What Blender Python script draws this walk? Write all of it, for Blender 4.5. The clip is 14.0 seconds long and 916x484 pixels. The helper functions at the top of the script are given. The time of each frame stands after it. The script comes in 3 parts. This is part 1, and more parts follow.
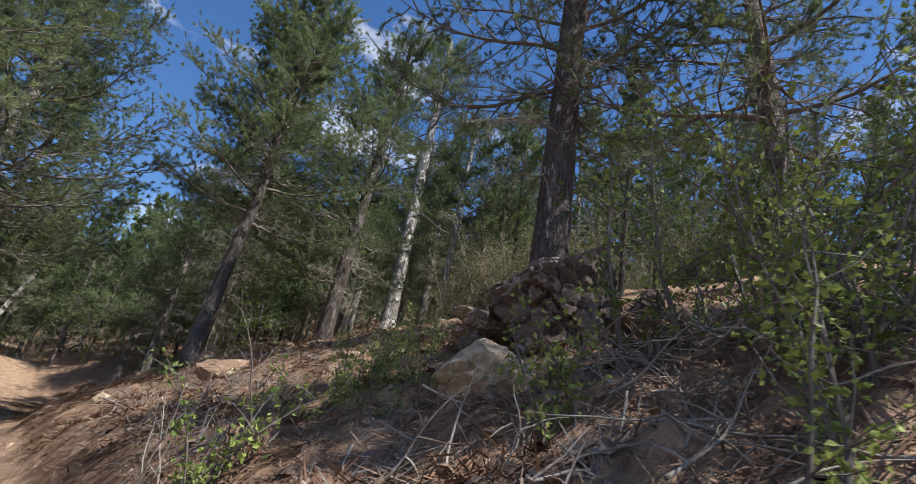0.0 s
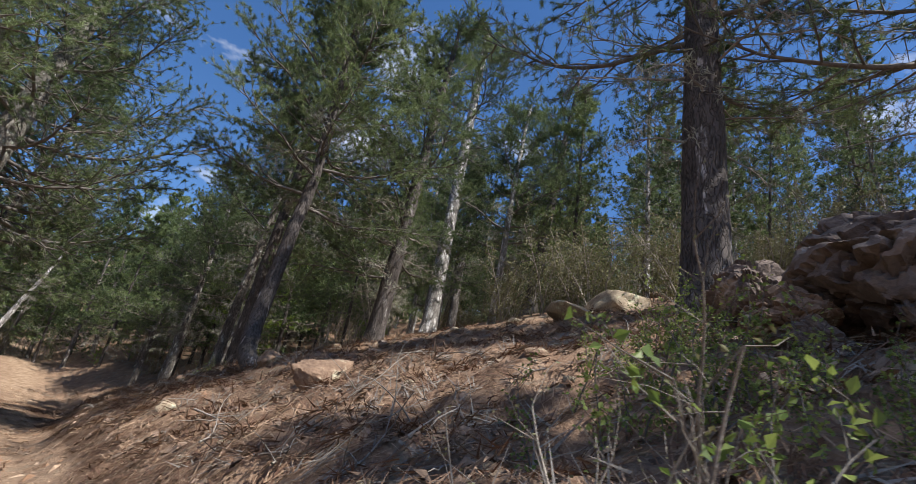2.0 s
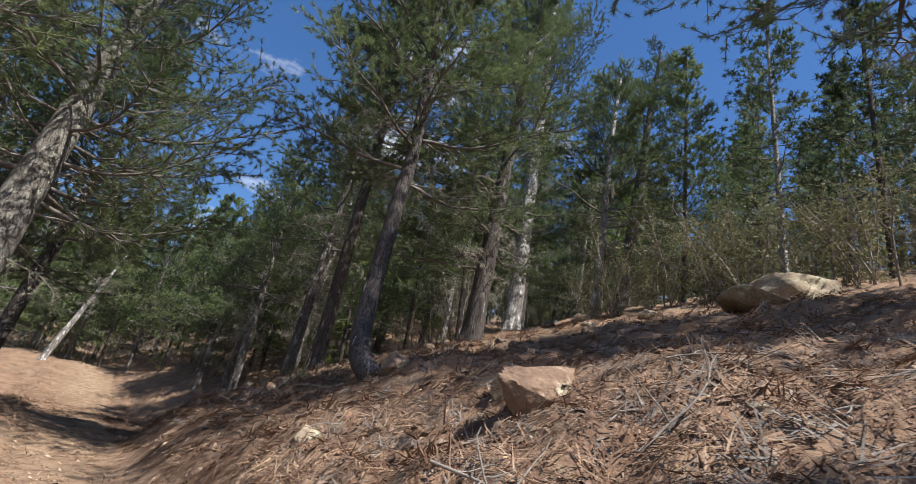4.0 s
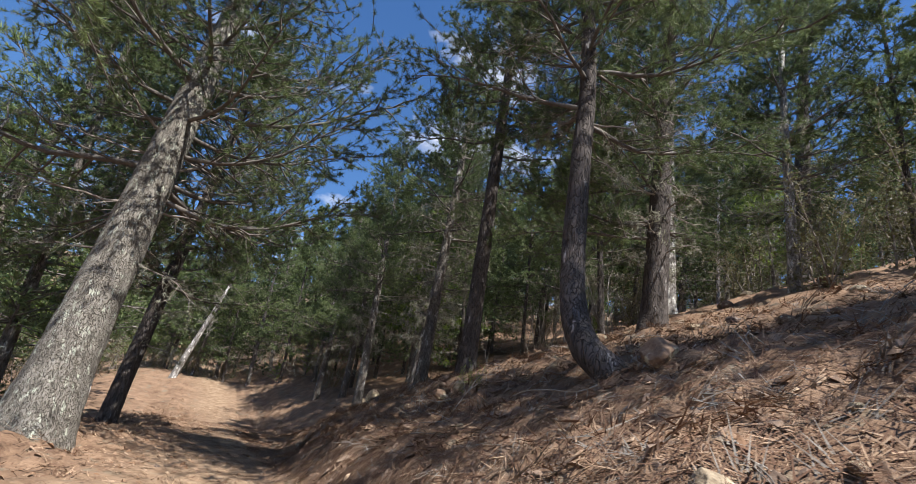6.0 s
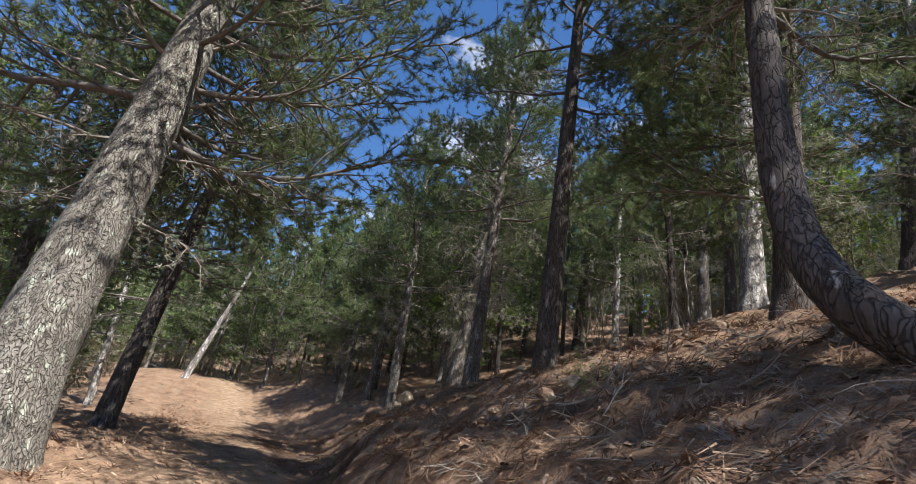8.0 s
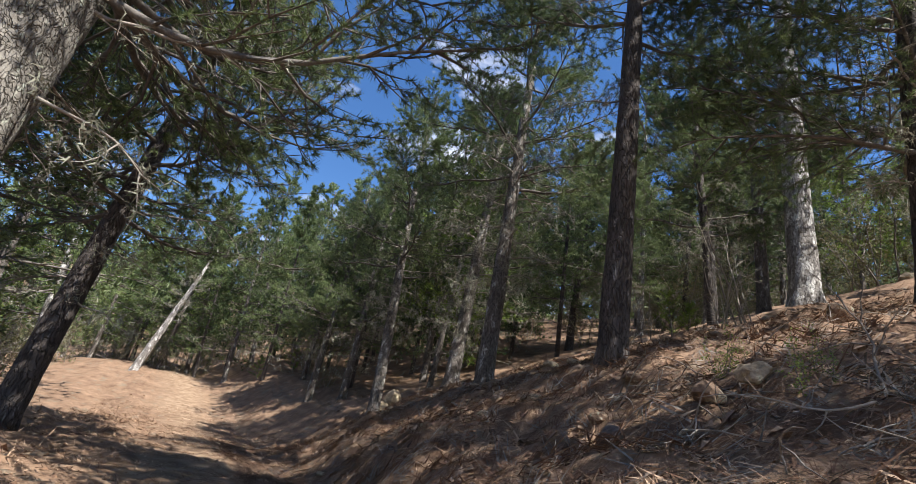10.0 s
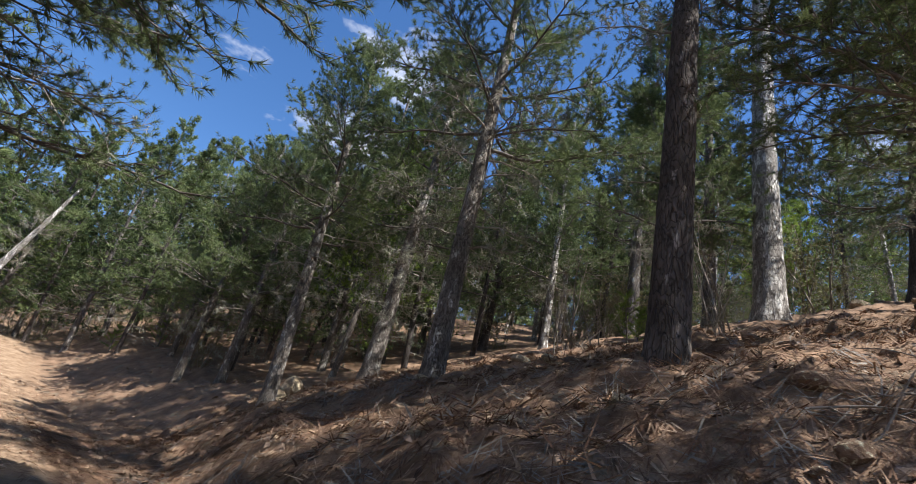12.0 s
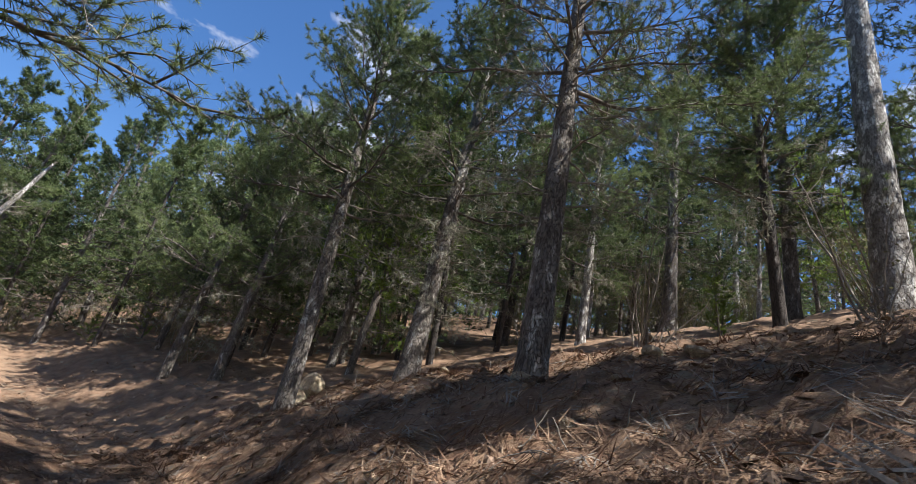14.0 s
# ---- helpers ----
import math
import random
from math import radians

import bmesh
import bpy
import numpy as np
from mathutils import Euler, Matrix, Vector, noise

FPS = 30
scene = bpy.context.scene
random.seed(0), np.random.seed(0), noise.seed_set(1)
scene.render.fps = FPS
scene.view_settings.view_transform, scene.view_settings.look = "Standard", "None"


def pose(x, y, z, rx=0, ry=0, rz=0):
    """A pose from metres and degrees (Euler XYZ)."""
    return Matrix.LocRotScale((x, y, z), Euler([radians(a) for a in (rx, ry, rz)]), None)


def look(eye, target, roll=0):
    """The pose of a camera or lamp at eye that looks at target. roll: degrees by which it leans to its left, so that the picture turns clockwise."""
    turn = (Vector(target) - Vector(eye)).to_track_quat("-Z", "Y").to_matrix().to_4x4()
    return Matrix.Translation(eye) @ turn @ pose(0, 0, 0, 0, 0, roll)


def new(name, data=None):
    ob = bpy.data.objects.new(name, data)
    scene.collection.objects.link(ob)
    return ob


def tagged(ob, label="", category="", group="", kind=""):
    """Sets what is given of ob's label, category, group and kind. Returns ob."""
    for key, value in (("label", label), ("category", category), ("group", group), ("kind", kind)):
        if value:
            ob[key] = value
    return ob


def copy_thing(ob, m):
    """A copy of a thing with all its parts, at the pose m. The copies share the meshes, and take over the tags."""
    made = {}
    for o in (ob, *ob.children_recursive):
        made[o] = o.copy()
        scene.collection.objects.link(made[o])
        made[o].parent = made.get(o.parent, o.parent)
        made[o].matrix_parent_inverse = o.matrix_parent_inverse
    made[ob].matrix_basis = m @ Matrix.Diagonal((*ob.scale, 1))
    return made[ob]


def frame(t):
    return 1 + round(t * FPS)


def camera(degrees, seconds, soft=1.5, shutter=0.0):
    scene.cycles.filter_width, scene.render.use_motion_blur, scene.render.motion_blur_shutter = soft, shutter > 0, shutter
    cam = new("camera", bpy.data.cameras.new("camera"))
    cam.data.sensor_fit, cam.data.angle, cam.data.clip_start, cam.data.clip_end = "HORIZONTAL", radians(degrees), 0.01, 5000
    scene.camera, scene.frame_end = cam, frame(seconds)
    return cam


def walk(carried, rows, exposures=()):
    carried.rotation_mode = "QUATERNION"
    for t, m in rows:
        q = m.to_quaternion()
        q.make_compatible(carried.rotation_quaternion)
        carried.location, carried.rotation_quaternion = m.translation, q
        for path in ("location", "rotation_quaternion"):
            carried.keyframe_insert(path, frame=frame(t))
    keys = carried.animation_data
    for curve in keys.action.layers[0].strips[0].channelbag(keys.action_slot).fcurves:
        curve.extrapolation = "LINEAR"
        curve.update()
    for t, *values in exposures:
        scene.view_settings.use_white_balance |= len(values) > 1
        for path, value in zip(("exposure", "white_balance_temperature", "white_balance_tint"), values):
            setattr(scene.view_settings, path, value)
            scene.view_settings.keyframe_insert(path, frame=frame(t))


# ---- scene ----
cam = camera(84.1, 14.0, soft=0.8, shutter=0.14)
METRES, EYE, TILT, LEAN, TURN = 16.0, 1.06, 22.0, -9.3, -41.0
ROWS = [
    (0.0, 0.0, 0.0, 0.0, 0.0, 0.0, -0.0),
    (0.5, -0.0254, 0.0224, -0.007, 0.04, 0.39, -0.17),
    (1.0, -0.0492, 0.0457, -0.0111, 0.43, 0.48, -0.03),
    (1.5, -0.0732, 0.064, -0.0139, 0.32, 0.66, -0.14),
    (2.0, -0.0979, 0.0841, -0.0223, 0.4, 0.62, -0.35),
    (2.5, -0.1213, 0.1079, -0.0248, 1.62, 0.49, 0.12),
    (5.0, -0.2499, 0.2302, -0.051, 7.89, 0.7, 3.07),
    (5.5, -0.2787, 0.2538, -0.0575, 10.8, 0.88, 4.8),
    (6.0, -0.3072, 0.2793, -0.0644, 13.38, 1.18, 6.3),
    (6.5, -0.3305, 0.3068, -0.0704, 15.13, 1.45, 7.06),
    (7.0, -0.355, 0.3292, -0.0751, 15.19, 1.51, 6.8),
    (7.5, -0.3786, 0.3546, -0.0846, 14.95, 1.56, 6.42),
    (8.0, -0.3985, 0.3821, -0.0937, 14.71, 1.74, 6.28),
    (10.5, -0.5064, 0.5188, -0.1338, 7.91, 1.62, 1.85),
    (11.0, -0.525, 0.5496, -0.142, 2.98, 1.49, -1.41),
    (11.5, -0.5467, 0.5786, -0.1524, -0.83, 1.51, -3.72),
    (12.0, -0.5663, 0.6083, -0.1617, -0.47, 1.48, -3.43),
    (12.5, -0.5838, 0.6393, -0.1694, -0.88, 1.47, -3.56),
    (13.0, -0.6034, 0.672, -0.178, -1.35, 1.39, -3.85),
    (13.5, -0.6245, 0.7003, -0.1845, -1.71, 1.42, -3.98),
    (14.0, -0.6447, 0.7286, -0.1948, -2.15, 1.35, -4.2),
]
walk(cam, [(t, pose(0, 0, EYE, TILT, LEAN, TURN) @ pose(METRES * x, METRES * y, METRES * z, 90 + pitch, roll, yaw)) for t, x, y, z, yaw, pitch, roll in ROWS], [(0.0, 0.78), (2.0, 0.72), (5.0, 0.78), (8.0, 0.95), (11.0, 1.05), (14.0, 1.05)])

# ---- world, sun, exposure ----
SUN_AZ, SUN_EL = 158.0, 57.0     # degrees clockwise from +y, and above the horizon
sun_dir = Vector((math.sin(radians(SUN_AZ)) * math.cos(radians(SUN_EL)), math.cos(radians(SUN_AZ)) * math.cos(radians(SUN_EL)), math.sin(radians(SUN_EL))))
world = bpy.data.worlds.new("world")
scene.world = world
world.use_nodes = True
wn, wl = world.node_tree.nodes, world.node_tree.links
wn.clear()
sky = wn.new("ShaderNodeTexSky")
sky.sky_type, sky.sun_disc = "NISHITA", False
sky.sun_elevation, sky.sun_rotation = radians(SUN_EL), radians(SUN_AZ)
sky.altitude, sky.air_density, sky.dust_density, sky.ozone_density = 900, 1.0, 0.3, 2.2
tc, mp = wn.new("ShaderNodeTexCoord"), wn.new("ShaderNodeMapping")
mp.inputs["Scale"].default_value = (1.6, 1.6, 3.6)
mp.inputs["Location"].default_value = (0.95, 0.55, 0.2)
cn, cr, mixc = wn.new("ShaderNodeTexNoise"), wn.new("ShaderNodeValToRGB"), wn.new("ShaderNodeMix")
cn.inputs["Scale"].default_value, cn.inputs["Detail"].default_value, cn.inputs["Roughness"].default_value = 1.9, 8, 0.58
cr.color_ramp.elements[0].position, cr.color_ramp.elements[1].position = 0.55, 0.70
mixc.data_type = "RGBA"
mixc.inputs[7].default_value = (10.0, 10.3, 10.8, 1)
bg, wo = wn.new("ShaderNodeBackground"), wn.new("ShaderNodeOutputWorld")
bg.inputs["Strength"].default_value = 0.070
wl.new(tc.outputs["Generated"], mp.inputs["Vector"])
wl.new(mp.outputs["Vector"], cn.inputs["Vector"])
wl.new(cn.outputs["Fac"], cr.inputs["Fac"])
wl.new(cr.outputs["Color"], mixc.inputs[0])
hs = wn.new("ShaderNodeHueSaturation")
hs.inputs["Saturation"].default_value, hs.inputs["Value"].default_value = 1.22, 1.5
hs.inputs["Hue"].default_value = 0.505
wl.new(sky.outputs["Color"], hs.inputs["Color"])
wl.new(hs.outputs["Color"], mixc.inputs[6])
wl.new(mixc.outputs[2], bg.inputs["Color"])
wl.new(bg.outputs["Background"], wo.inputs["Surface"])
sun = new("sun", bpy.data.lights.new("sun", "SUN"))
sun.data.energy, sun.data.angle, sun.data.color = 5.0, radians(0.53), (1.0, 0.96, 0.90)
sun.matrix_world = look(sun_dir * 60, (0, 0, 0))


# ---- materials ----
def material(name, low, high, rough=0.9, scale=6.0, stretch=(1, 1, 1), bump=0.4, fine=40.0, spots=None, spot_at=0.6, spot_scale=3.0,
             cells=0.0, through_light=0.0, vary=0.0, depth=0.03):
    """A procedural surface: two noises between two colours, patches of a third, a cell pattern and fine relief."""
    m = bpy.data.materials.new(name)
    m.use_nodes = True
    n, l = m.node_tree.nodes, m.node_tree.links
    b = n["Principled BSDF"]
    b.inputs["Roughness"].default_value = rough
    b.inputs["Specular IOR Level"].default_value = 0.25
    c, mpn = n.new("ShaderNodeTexCoord"), n.new("ShaderNodeMapping")
    mpn.inputs["Scale"].default_value = stretch
    l.new(c.outputs["Object"], mpn.inputs["Vector"])

    def tex(s, detail=5):
        t = n.new("ShaderNodeTexNoise")
        t.inputs["Scale"].default_value, t.inputs["Detail"].default_value, t.inputs["Roughness"].default_value = s, detail, 0.65
        l.new(mpn.outputs["Vector"], t.inputs["Vector"])
        return t.outputs["Fac"]

    def math_node(op, a, bb):
        k = n.new("ShaderNodeMath")
        k.operation = op
        for i, v in enumerate((a, bb)):
            if isinstance(v, (int, float)):
                k.inputs[i].default_value = v
            else:
                l.new(v, k.inputs[i])
        return k.outputs[0]

    def blend(fac, a, bb):
        k = n.new("ShaderNodeMix")
        k.data_type = "RGBA"
        l.new(fac, k.inputs[0])
        for i, v in ((6, a), (7, bb)):
            if isinstance(v, tuple):
                k.inputs[i].default_value = (*v, 1)
            else:
                l.new(v, k.inputs[i])
        return k.outputs[2]

    def ramp(fac, a, bb):
        k = n.new("ShaderNodeMapRange")
        k.inputs["From Min"].default_value, k.inputs["From Max"].default_value = a, bb
        l.new(fac, k.inputs["Value"])
        return k.outputs["Result"]

    coarse, small = tex(scale), tex(fine, 3)
    both = math_node("ADD", math_node("MULTIPLY", coarse, 0.65), math_node("MULTIPLY", small, 0.35))
    if vary:
        info, isl = n.new("ShaderNodeObjectInfo"), n.new("ShaderNodeNewGeometry")
        r = math_node("ADD", math_node("MULTIPLY", info.outputs["Random"], 0.5), math_node("MULTIPLY", isl.outputs["Random Per Island"], 0.5))
        both = math_node("ADD", both, math_node("MULTIPLY", math_node("SUBTRACT", r, 0.5), vary))
    col = blend(ramp(both, 0.32, 0.68), low, high)
    height = both
    if spots:
        col = blend(ramp(tex(spot_scale, 6), spot_at, spot_at + 0.07), col, spots)
    if cells:
        v = n.new("ShaderNodeTexVoronoi")
        v.feature = "DISTANCE_TO_EDGE"
        v.inputs["Scale"].default_value = cells
        warp = n.new("ShaderNodeMixRGB")
        warp.blend_type, warp.inputs[0].default_value = "ADD", 0.3
        wt = n.new("ShaderNodeTexNoise")
        wt.inputs["Scale"].default_value = 7.0
        l.new(mpn.outputs["Vector"], wt.inputs["Vector"])
        l.new(mpn.outputs["Vector"], warp.inputs[1])
        l.new(wt.outputs["Color"], warp.inputs[2])
        l.new(warp.outputs[0], v.inputs["Vector"])
        crack = ramp(math_node("ADD", v.outputs["Distance"], math_node("MULTIPLY", small, 0.3)), 0.10, 0.27)
        k = n.new("ShaderNodeMix")
        k.data_type = "RGBA"
        l.new(crack, k.inputs[0])
        k.inputs[6].default_value = (*[q * 0.95 for q in low], 1)
        l.new(col, k.inputs[7])
        col = k.outputs[2]
        height = math_node("ADD", math_node("MULTIPLY", crack, 0.8), both)
    l.new(col, b.inputs["Base Color"])
    if bump:
        bn = n.new("ShaderNodeBump")
        bn.inputs["Strength"].default_value, bn.inputs["Distance"].default_value = bump, depth
        l.new(height, bn.inputs["Height"])
        l.new(bn.outputs["Normal"], b.inputs["Normal"])
    if through_light:
        t, mx = n.new("ShaderNodeBsdfTranslucent"), n.new("ShaderNodeMixShader")
        mx.inputs[0].default_value = through_light
        l.new(col, t.inputs["Color"])
        l.new(b.outputs[0], mx.inputs[1])
        l.new(t.outputs[0], mx.inputs[2])
        l.new(mx.outputs[0], n["Material Output"].inputs["Surface"])
    return m


BARK = material("pine_bark", (0.065, 0.054, 0.047), (0.32, 0.285, 0.255), 0.92, 7, (1, 1, 0.4), 1.0, 38, (0.56, 0.55, 0.51), 0.56, 7.0, cells=20)
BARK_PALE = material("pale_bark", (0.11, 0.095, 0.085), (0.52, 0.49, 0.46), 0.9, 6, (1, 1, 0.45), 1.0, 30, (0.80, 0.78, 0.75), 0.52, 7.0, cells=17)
BARK_MOSSY = material("lichen_bark", (0.10, 0.088, 0.074), (0.37, 0.345, 0.305), 0.95, 9, (1, 1, 0.5), 1.0, 46, (0.47, 0.49, 0.41), 0.56, 12.0, cells=27)
BARK_DARK = material("dark_bark", (0.04, 0.033, 0.03), (0.16, 0.138, 0.128), 0.92, 5, (1, 1, 0.3), 0.9, 36, (0.42, 0.39, 0.375), 0.60, 6.0, cells=18)
BRANCH = material("branch_bark", (0.07, 0.06, 0.053), (0.22, 0.20, 0.18), 0.95, 8, (1, 1, 1), 0.5, 50)
DEADWOOD = material("dead_wood", (0.13, 0.11, 0.095), (0.36, 0.32, 0.275), 0.95, 7, (1, 1, 1), 0.5, 60, vary=0.4)
LICHEN = material("beard_lichen", (0.20, 0.20, 0.15), (0.42, 0.42, 0.33), 1.0, 8, bump=0, vary=0.6, through_light=0.2)
NEEDLE = material("pine_needles", (0.044, 0.070, 0.029), (0.225, 0.285, 0.12), 0.55, 1.2, bump=0, vary=0.6, through_light=0.35)
NEEDLE_YOUNG = material("young_needles", (0.10, 0.16, 0.032), (0.27, 0.36, 0.08), 0.6, 1.2, bump=0, vary=0.5, through_light=0.35)
LEAF = material("shrub_leaves", (0.10, 0.15, 0.035), (0.30, 0.36, 0.10), 0.5, 3, bump=0, vary=0.6, through_light=0.4)
LEAF_DULL = material("dry_leaves", (0.12, 0.12, 0.055), (0.27, 0.26, 0.14), 0.7, 3, bump=0, vary=0.6, through_light=0.3)
STRAW = material("fallen_needles", (0.14, 0.078, 0.05), (0.52, 0.37, 0.25), 0.9, 2.0, bump=0, vary=0.8)
ROCK = material("lichen_rock", (0.17, 0.125, 0.085), (0.50, 0.41, 0.29), 0.93, 3.5, (1, 1, 1), 0.8, 28, (0.55, 0.52, 0.36), 0.57, 4.0)
ROCK_DARK = material("dark_rock", (0.06, 0.045, 0.04), (0.24, 0.185, 0.155), 0.95, 2.5, (1, 1, 1.6), 1.0, 24, (0.36, 0.31, 0.27), 0.58, 3.0)
ROCK_RED = material("red_rock", (0.10, 0.062, 0.044), (0.32, 0.215, 0.145), 0.93, 3.0, (1, 1, 1), 0.8, 30, (0.50, 0.46, 0.33), 0.56, 3.5)

CHIP = material("bark_chip", (0.05, 0.035, 0.028), (0.27, 0.19, 0.14), 0.95, 9, bump=0.4, vary=0.9)
CLOD = material("earth_clod", (0.22, 0.13, 0.08), (0.55, 0.42, 0.30), 0.95, 9, bump=0.4, vary=0.9)


def ground_material():
    """Brown needle litter, with bare orange earth where the trail is trodden."""
    m = material("forest_floor", (0.10, 0.056, 0.036), (0.34, 0.225, 0.148), 0.96, 1.9, (1, 1, 1), 1.0, 26, (0.20, 0.16, 0.115), 0.57, 2.6, depth=0.06)
    n, l = m.node_tree.nodes, m.node_tree.links
    b = n["Principled BSDF"]
    col = b.inputs["Base Color"].links[0].from_socket
    at, k, e = n.new("ShaderNodeAttribute"), n.new("ShaderNodeMix"), n.new("ShaderNodeValToRGB")
    at.attribute_name = "trodden"
    t = n.new("ShaderNodeTexNoise")
    t.inputs["Scale"].default_value, t.inputs["Detail"].default_value = 4.0, 8
    c = n.new("ShaderNodeTexCoord")
    l.new(c.outputs["Object"], t.inputs["Vector"])
    l.new(t.outputs["Fac"], e.inputs["Fac"])
    e.color_ramp.elements[0].position, e.color_ramp.elements[0].color = 0.3, (0.19, 0.12, 0.075, 1)
    e.color_ramp.elements[1].position, e.color_ramp.elements[1].color = 0.7, (0.34, 0.245, 0.165, 1)
    k.data_type = "RGBA"
    l.new(at.outputs["Fac"], k.inputs[0])
    l.new(col, k.inputs[6])
    l.new(e.outputs["Color"], k.inputs[7])
    l.new(k.outputs[2], b.inputs["Base Color"])
    return m


FLOOR = ground_material()

# ---- the lie of the land: a trail along +y with a bank to its right ----
PX = (-400, -130, -60, -25, -12, -6, -3.5, -2.2, -1.3, -0.6, 0, 0.3, 0.65, 1.0, 1.5, 2, 2.6, 3.2, 4, 6, 8, 13, 20, 40, 80, 400)
PZ = (50, 8, -5, -5, -2.2, -0.3, 0.1, 0.08, 0.05, 0, 0, 0.15, 0.6, 0.85, 1.05, 1.38, 1.72, 1.95, 2.27, 3.15, 3.98, 6.15, 8.6, 14, 24, 60)


def lie(x, y):
    """Height of the ground without its small bumps; takes arrays."""
    x, y = np.asarray(x, float), np.asarray(y, float)
    total = 0
    for o in (-0.18, -0.06, 0.06, 0.18):
        yy = y + 3 * o
        soft = 1 + 2.6 * np.clip((y - 15) / 8, 0, 1)
        turn = np.interp(yy, (10, 15, 19, 24, 28, 34, 50, 80), (0, 0.35, 1.2, 2.2, 2.4, 1.8, 1.0, 0))
        fall = np.interp(yy, (-20, 10, 20, 31, 36, 42, 52, 90, 400), (0.1, 0, 0, -0.3, 0.3, 1.6, 2.0, 6, 70))
        total = total + np.interp(x + o * soft - turn * np.clip((x + 3) / 3, 0, 1), PX, PZ) + fall
    return total / 4


def trail(x, y):
    turn = np.interp(y, (10, 15, 19, 24, 28, 34, 50, 80), (0, 0.2, 0.7, 1.1, 1.2, 0.8, 0.4, 0))
    return np.asarray(x) + 0.75 - turn


def bumps(x, y):
    v = Vector((x, y, 0))
    d = min(1.0, max(0.25, abs(float(trail(x, y))) - 0.6))
    return d * (0.15 * noise.noise(v * 0.9) + 0.085 * noise.noise(v * 2.7) + 0.075 * noise.noise(v * 5.6)) + (0.012 + 0.03 * d) * noise.noise(v * 11)


def ground_z(x, y):
    return float(lie(x, y)) + bumps(x, y)


def axis(lo, hi, fine_lo, fine_hi, step, grow=1.16):
    out = list(np.arange(fine_lo, fine_hi, step))
    s, v = step, fine_lo
    while v > lo:
        s *= grow
        v -= s
        out.insert(0, v)
    s, v = step, out[-1]
    while v < hi:
        s *= grow
        v += s
        out.append(v)
    return np.array(out)


def mesh_from(name, verts, faces, smooth=False):
    me = bpy.data.meshes.new(name)
    me.from_pydata(verts, [], faces)
    if smooth:
        me.shade_smooth()
    return me


def part(name, me, mat, parent=None, label=""):
    ob = new(name, me)
    if mat and not me.materials:
        me.materials.append(mat)
    ob.parent = parent
    return tagged(ob, label) if label else ob


def thing(name, label, category, at=(0, 0, 0), group="", kind=""):
    ob = new(name)
    ob.empty_display_size = 0.2
    ob.location = at
    return tagged(ob, label, category, group, kind)


def build_ground():
    xs, ys = axis(-380, 380, -2.6, 6.0, 0.075), axis(-120, 420, -1.0, 26.0, 0.10)
    gx, gy = np.meshgrid(xs, ys)
    z = lie(gx, gy)
    verts = [(x, y, h + bumps(x, y)) for x, y, h in zip(gx.ravel(), gy.ravel(), z.ravel())]
    w = len(xs)
    faces = [(j * w + i, j * w + i + 1, (j + 1) * w + i + 1, (j + 1) * w + i) for j in range(len(ys) - 1) for i in range(w - 1)]
    me = mesh_from("ground", verts, faces, True)
    a = me.attributes.new("trodden", "FLOAT", "POINT")
    tr = np.clip(1.25 - np.abs(trail(gx, gy) + 0.25 * np.sin(gy * 1.7) * np.sin(gy * 0.63)) / np.interp(gy, (12, 17, 30, 34), (1.1, 0.8, 0.8, 1.2)), 0, 1) * np.clip((70 - gy) / 20, 0, 1)
    a.data.foreach_set("value", tr.ravel().astype(np.float32))
    g = part("ground", me, FLOOR)
    tagged(g, "sloping forest floor of orange earth and brown fallen pine needles", "ground", kind="structure")


build_ground()


# ---- shapes shared by trees and shrubs ----
def tube(verts, faces, pts, radii, sides=5):
    start = len(verts)
    for i, p in enumerate(pts):
        d = (pts[min(i + 1, len(pts) - 1)] - pts[max(i - 1, 0)]).normalized()
        u = d.orthogonal().normalized()
        v = d.cross(u)
        for k in range(sides):
            a = 2 * math.pi * k / sides
            verts.append(p + (u * math.cos(a) + v * math.sin(a)) * radii[i])
    for i in range(len(pts) - 1):
        for k in range(sides):
            a, b = start + i * sides + k, start + i * sides + (k + 1) % sides
            faces.append((a, b, b + sides, a + sides))


def rand_unit(rng):
    while True:
        v = Vector((rng.uniform(-1, 1), rng.uniform(-1, 1), rng.uniform(-1, 1)))
        if 0.05 < v.length < 1:
            return v.normalized()


def tuft(verts, faces, p, d, rng, count, length, width, spread=0.85, along=0.12):
    for _ in range(count):
        q = p - d * rng.uniform(0, along)
        w = (d * 0.75 + rand_unit(rng) * spread).normalized()
        s = w.cross(rand_unit(rng)).normalized() * width * 0.5
        n = len(verts)
        verts.extend((q - s, q + s, q + w * length * rng.uniform(0.7, 1.1)))
        faces.append((n, n + 1, n + 2))


def wander(p, d, length, steps, rng, bend=0.25, lift=0.0):
    pts = [p.copy()]
    for _ in range(steps):
        d = (d + rand_unit(rng) * bend + Vector((0, 0, lift))).normalized()
        p = p + d * (length / steps)
        pts.append(p.copy())
    return pts, d


